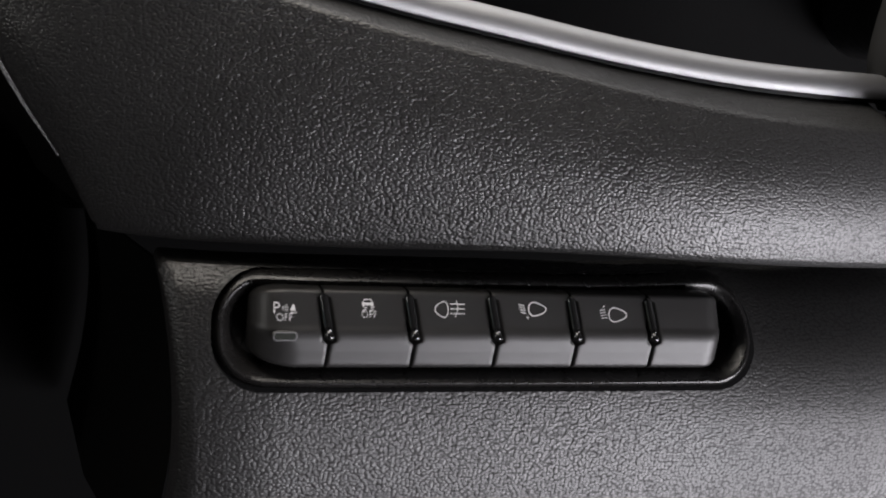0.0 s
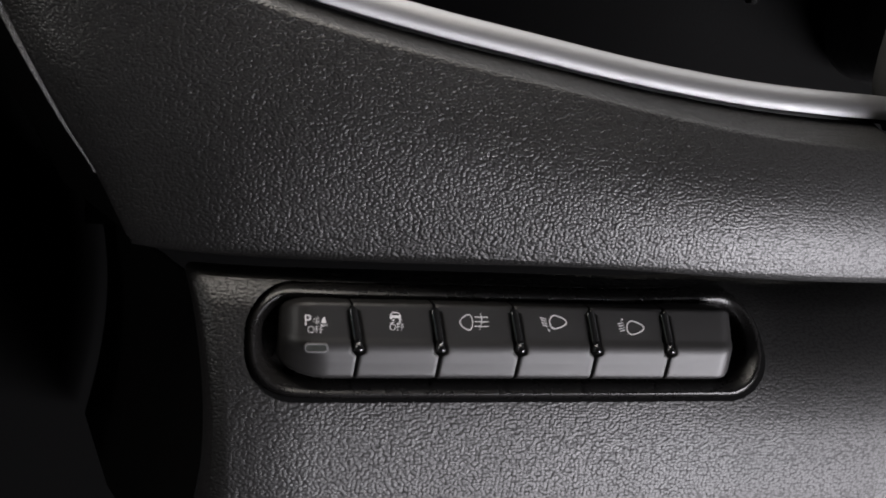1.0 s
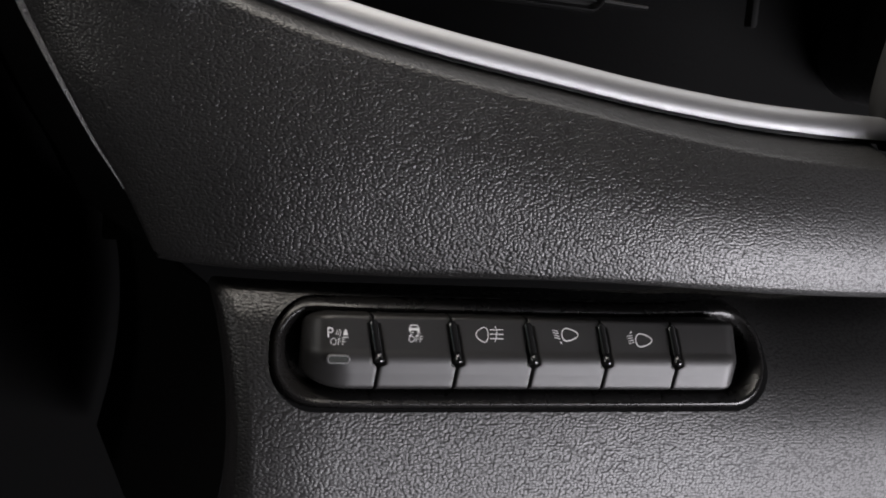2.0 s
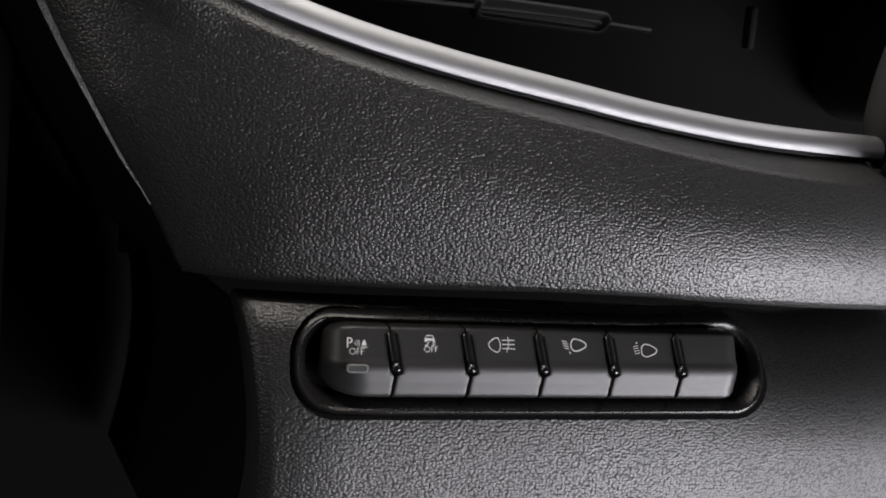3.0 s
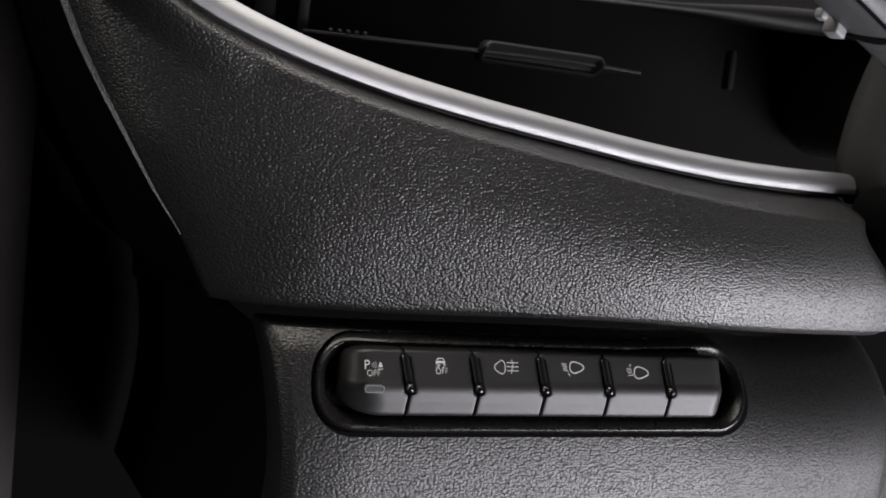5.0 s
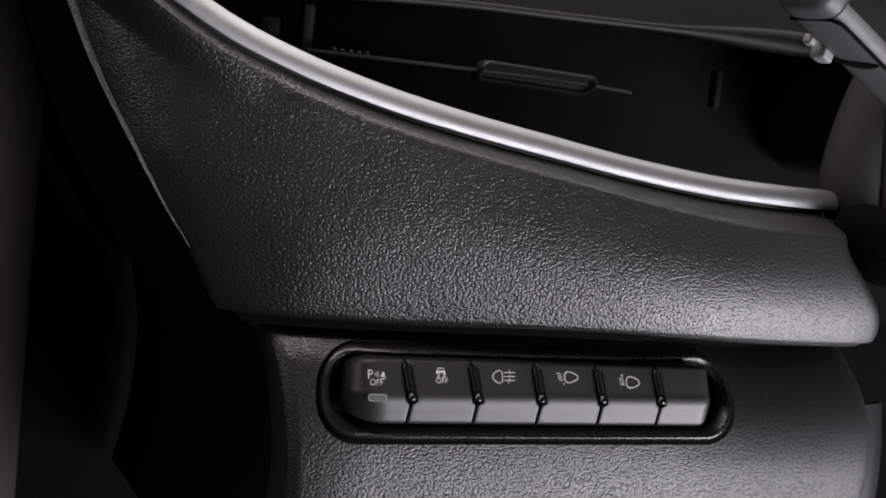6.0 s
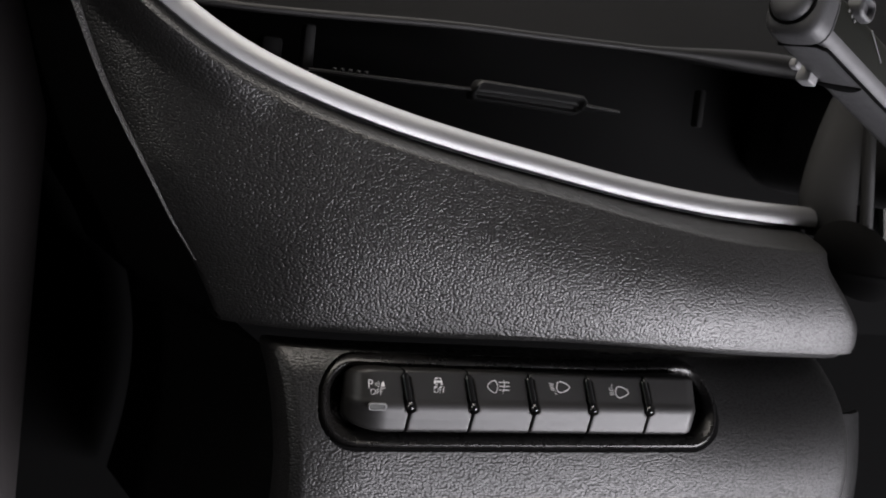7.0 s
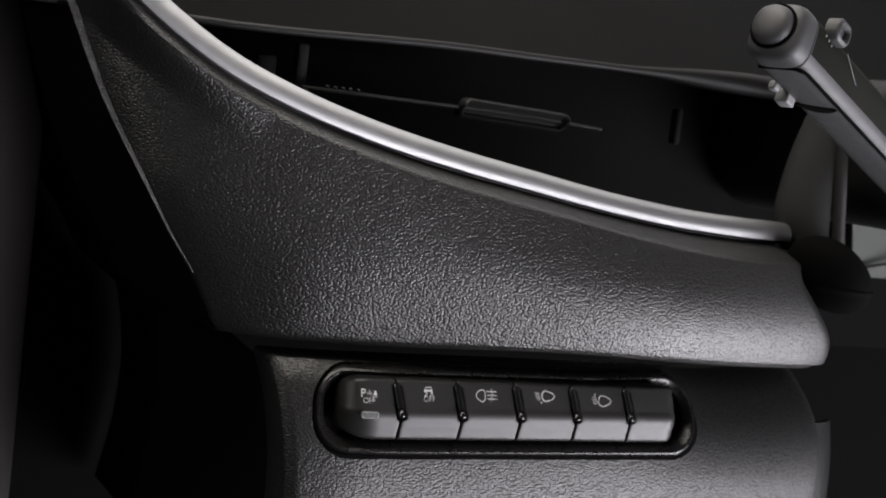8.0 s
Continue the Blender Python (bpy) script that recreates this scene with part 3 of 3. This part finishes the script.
def vent():
    ob = thing("air_vent", "black dashboard air vent with a horizontal vane", "air vent")
    part("housing", box(0.145, 0.15, 0.09, 0.53, 0.01, 0.16), BACK, ob)
    line = [Vector((x, 0.058 + 0.15 * max(0, -x - 0.03) ** 2, 0.1152 - 0.055 * max(0, x - 0.02))) for x in np.linspace(-0.082, 0.054, 40)]
    sec = [(-0.0008, -0.030), (-0.0008, -0.0002), (-0.0004, 0.0004), (0.0004, 0.0004), (0.0008, -0.0002), (0.0008, -0.030)]
    vane = part("vane", sweep(line, sec), VENT, ob)
    # finger tab: a raised rounded rim round a hollow face
    rows = []
    for d, y in ((0.0, 0.006), (0.0, 0.0012), (0.0003, 0.0004), (0.0008, 0.0), (0.0013, 0.0003), (0.0018, 0.0018), (0.0025, 0.0036), (0.0034, 0.0042)):
        ring = rounded(0.0110, 0.1146, 0.0255 - d, 0.0042 - d, max(0.0036 - d, 0.0003), 30, 4, 8)
        rows.append([(x, 0.0530 + y + 2.4 * max(0.0, x - 0.022) ** 2 + 1.3 * max(0.0, 0.1156 - z), z - 0.030 * (x - 0.0110)) for x, z in ring])
    bm = skin(rows, closed_v=True)
    bm.verts.ensure_lookup_table()
    bm.faces.new(bm.verts[-len(rows[0]):])
    part("vane_tab", bm, VENT, ob, "hollow finger tab with a rounded rim")
    for k in range(5):
        part("tick", box(-0.072 + 0.0032 * k, 0.0572, 0.1166, 0.0015, 0.0015, 0.0012, 0.0003, 1), VENT, vane)
    part("side_post", box(-0.0797, 0.070, 0.1240, 0.0046, 0.006, 0.0170, 0.0012, 2), VENT, ob)
    part("side_block", box(-0.0935, 0.074, 0.1205, 0.0085, 0.010, 0.0120, 0.002, 2), VENT, ob)
    part("cross_vane", box(0.115, 0.092, 0.1195, 0.0034, 0.006, 0.0170, 0.0014, 2), BACK_RIB, ob)


vent()


def dash_top():
    ob = DASH
    rows = []
    for i in range(71):
        x = -0.20 + 0.70 * i / 70
        lip = 0.1335 + 0.0045 * smoothstep(-0.12, 0.0, x) + 0.0010 * smoothstep(0.0, 0.07, x) - 0.0022 * smoothstep(0.07, 0.13, x)
        r = 0.0016 + 0.0034 * smoothstep(0.06, 0.13, x)
        row = [(x, 0.12, lip + 0.004), (x, 0.075, lip + 0.0005)]
        for a in np.linspace(-math.pi / 2, math.pi / 2 - 0.35, 11):
            row.append((x, 0.060 - r * math.cos(a), lip + r + r * math.sin(a)))
        y0, z0 = row[-1][1:]
        for k in range(1, 13):
            s = k / 12
            row.append((x, y0 + 0.36 * s, z0 + 0.15 * math.sin(s * 1.1)))
        rows.append(row)
    # one pad in three tones: shaded underside and lit lip put into the colours
    part("pad_underside", skin([r[:3] for r in rows]), DEEP_BLACK, ob)
    part("pad_lip", skin([r[2:13] for r in rows]), LIP, ob, "rounded front lip of the pad")
    part("top_pad", skin([r[12:] for r in rows]), TOP, ob, "dark vinyl pad over the air vent")


dash_top()

# ---- indicator stalk ----


def stalk():
    ob = thing("indicator_stalk", "dark grey plastic indicator stalk with a round end button", "indicator stalk")
    tip = Vector((0.0285, -0.0815, 0.1520))
    d = Vector((0.87, 0.37, -0.32)).normalized()
    side = d.cross(Vector((0, 0, 1))).normalized()
    up = side.cross(d).normalized()
    m = Matrix((side, up, d)).transposed().to_4x4()
    m.translation = tip
    power = 3.6

    def rim(a, p=power):
        return 1 / (abs(math.cos(a)) ** p + abs(math.sin(a)) ** p) ** (1 / p)

    def loft(stations, n=36, p=power, ox=0.0, oz=0.0):
        rows = []
        for dist, rx, rz in stations:
            rows.append([m @ Vector((ox + rx * rim(a, p) * math.cos(a), oz + rz * rim(a, p) * math.sin(a), dist)) for a in np.linspace(0, 2 * math.pi, n, endpoint=False)])
        return skin(rows, closed_v=True, cap=True)

    R = 0.0100
    arm = part("arm", loft([(0.0090, R - 0.0006, R - 0.0006), (0.0096, R, R), (0.03, R, R), (0.07, R, R), (0.175, R, R)]), STALK, ob)
    part("end_collar", loft([(-0.0004, R - 0.0032, R - 0.0032), (0.0002, R - 0.0018, R - 0.0018), (0.0016, R - 0.0005, R - 0.0005), (0.0034, R, R), (0.0086, R + 0.0001, R + 0.0001), (0.0088, R - 0.0008, R - 0.0008)]), STALK, ob)
    part("end_button", loft([(-0.0048, 0.0012, 0.0012), (-0.0046, 0.0034, 0.0034), (-0.0039, 0.0054, 0.0054), (-0.0026, 0.0067, 0.0067), (-0.0006, 0.0072, 0.0072), (0.002, 0.0072, 0.0072)], 40, 2.1, -0.0004, 0.0006), STALK, ob, "domed round push button")
    part("button_gap", loft([(-0.0009, 0.0078, 0.0078), (-0.0009, 0.0080, 0.0080), (0.0010, 0.0080, 0.0080), (0.0010, 0.0078, 0.0078)], 40, 2.1, -0.0004, 0.0006), DEEP_BLACK, ob, "dark gap round the button")
    # seam that runs along the lower edge
    path = [(-0.0070, -0.0098, 0.0092), (0.0040, -0.0098, 0.0092), (0.0064, -0.0098, 0.0096), (0.0080, -0.0099, 0.0112), (0.0088, -0.0097, 0.0140), (0.0088, -0.0097, 0.03), (0.0088, -0.0097, 0.06), (0.0088, -0.0097, 0.12)]
    pts = [m @ spline(path, k / 50) for k in range(51)]
    part("seam", sweep(pts, [(0.0006 * math.cos(a), 0.0006 * math.sin(a)) for a in np.linspace(0, 6.283, 8, endpoint=False)]), DEEP_BLACK, arm, "dark seam along the stalk")
    # turning ring: slot and thumb tab on the underside
    rows = []
    for k in range(25):
        s = -1 + 2 * k / 24
        wide = 0.0034 * (1 - abs(s) ** 2.2)
        rows.append([m @ Vector((-0.0008 + 0.0078 * s + 0.0004, -R + 0.0001 - 0.0004 * math.cos(a), 0.0412 + 0.0016 * s + wide * math.sin(a) + 0.0016 * (1 - s * s))) for a in np.linspace(0, 2 * math.pi, 12, endpoint=False)])
    part("slot", skin(rows, closed_v=True, cap=True), DEEP_BLACK, arm, "dark slot of the turning ring")
    for cx, cz, dist, sz in ((-0.0084, -0.0100, 0.0345, 0.0060), (-0.0094, -0.0092, 0.0268, 0.0036)):
        bm = box(0, 0, 0, 0.0046 * sz / 0.0052, 0.0046 * sz / 0.0052, sz, 0.0008, 3)
        bm.transform(m @ Matrix.Translation((cx, cz, dist)))
        part("thumb_tab", bm, TAB, ob, "small raised tab of the turning ring")
    # dark strip along the flank: shade put into the colour
    rows = []
    for dist in (0.0100, 0.0102, 0.05, 0.10, 0.174):
        grow = 1.006 if dist > 0.0101 else 0.99
        rows.append([m @ Vector((R * grow * rim(a) * math.cos(a), R * grow * rim(a) * math.sin(a), dist)) for a in np.linspace(radians(-22), radians(68), 19)])
    bm = skin(rows)
    part("flank_shade", bm, FLANK_SHADE, arm, "dark olive-black strip for the shaded flank, with small marks")
    # second ring knob on the far side: an arched lug with a hollow flank
    rows = []
    for d, h in ((0.0, 0.0), (0.0, 0.0040), (0.0006, 0.0048), (0.0014, 0.0050), (0.0020, 0.0044), (0.0024, 0.0030)):
        rows.append([m @ Vector((R - 0.0022 + h, 0.0098 + z, 0.0225 + x)) for x, z in rounded(0.0, 0.0, 0.0052 - d, 0.0042 - d, max(0.0034 - d, 0.0003), 4, 4, 6)])
    bm = skin(rows, closed_v=True)
    bm.verts.ensure_lookup_table()
    bm.faces.new(bm.verts[-len(rows[0]):])
    part("ring_knob", bm, STALK, ob, "arched lug of the second ring")
    pts = [m @ Vector((R + 0.0002, 0.0070 - 0.006 * u, 0.0330 + 0.012 * u)) for u in np.linspace(0, 1, 12)]
    part("ring_edge", sweep(pts, [(0.00025 * math.cos(a), 0.00025 * math.sin(a)) for a in np.linspace(0, 6.283, 8, endpoint=False)]), STALK, arm, "thin pale edge of the second ring")
    for k in range(3):
        bm = box(0, 0, 0, 0.0003, 0.0009, 0.0006)
        bm.transform(m @ Matrix.Translation((R + 0.0005, 0.0052 - 0.0006 * k, 0.0150 + 0.0026 * k)))
        part("marking", bm, TAB, arm, "small pale mark")
    return ob


stalk()


def shroud():
    ob = thing("column_shroud", "grey plastic steering column shroud end", "column shroud")
    rows = []
    for i in range(21):
        s = i / 20
        z = 0.071 + 0.064 * s
        left = 0.1318 + 0.0128 * max(0, (s - 0.15) / 0.85) ** 1.9 + 0.007 * max(0, (0.3 - s) / 0.3) ** 2
        row = []
        for j in range(9):
            u = j / 8
            right = 0.1500 - 0.0050 * s
            row.append((left + (right - left) * u, 0.030 - 0.014 * math.sin(u * 1.4), z))
        rows.append(row)
    part("side_face", shell(rows, 0.004), SHROUD, ob)
    pts = [Vector((0.1465 + 0.0083 * (1 - k / 20), 0.015, 0.072 + 0.060 * k / 20)) for k in range(21)]
    sec = [(0.0026 * math.cos(a), 0.003 * math.sin(a)) for a in np.linspace(0, 2 * math.pi, 14, endpoint=False)]
    part("edge_rib", sweep(pts, sec), SHROUD, ob)


shroud()


def column():
    ob = thing("steering_column", "black plastic steering column behind the wheel", "steering column")
    part("housing", box(0.255, 0.03, 0.118, 0.16, 0.24, 0.068, 0.02, 4), DARK, ob)


column()


def column_boot():
    """The rounded black cover below the shroud, where the column meets the dash. Its outline fits the camera's view,
    and it shades the panel's end.
    """
    rows = []
    for i in range(1, 24):
        a = math.pi * i / 24
        row = []
        for j in range(32):
            b = 2 * math.pi * j / 32
            z = 0.0635 + 0.0165 * math.cos(a)
            row.append((0.147 + 0.40 * (0.0635 - z) + 0.0140 * math.sin(a) * math.cos(b), 0.010 + 0.022 * math.sin(a) * math.sin(b), z))
        rows.append(row)
    ob = thing("column_cover", "black rounded cover below the column shroud", "column cover")
    part("cover", skin(rows, closed_v=True, cap=True), DEEP_BLACK, ob)
    part("cover_seam", skin([[(0.1475 + (p[0] - 0.1475) * 1.02, 0.010 + (p[1] - 0.010) * 1.03, p[2]) for p in r] for r in rows[13:15]], closed_v=True), BACK, ob, "thin seam round the cover")


column_boot()


def footwell():
    ob = thing("footwell_panel", "pale grey-green trim panel deep in the footwell", "trim panel")
    rows = []
    for i in range(13):
        z = 0.0525 + 0.034 * i / 12
        left = 0.2600 - 0.0060 * (i / 12) ** 1.5
        rows.append([(left + (0.40 - left) * j / 8, 0.12 + 0.02 * (j / 8), z) for j in range(9)])
    part("panel", shell(rows, 0.004), KNEE, ob)
    line = [Vector((0.2610 + 0.05 * k / 10, 0.119, 0.0555 + 0.009 * (k / 10) ** 0.7)) for k in range(11)]
    part("joint", sweep(line, [(0.0012 * math.cos(a), 0.0012 * math.sin(a)) for a in np.linspace(0, 6.283, 8, endpoint=False)]), DARK, ob, "dark joint across the panel")


footwell()


def pillar():
    ob = thing("door_pillar", "dark brown vinyl pillar trim in the door opening", "pillar trim")
    rows = []
    for i in range(25):
        z = -0.35 + 0.7 * i / 24
        row = []
        for a in np.linspace(-2.4, 1.2, 15):
            row.append((-0.215 + 0.052 * math.cos(a), 0.15 + 0.05 * math.sin(a), z))
        rows.append(row)
    part("cover", shell(rows, 0.004), DOOR, ob)


pillar()
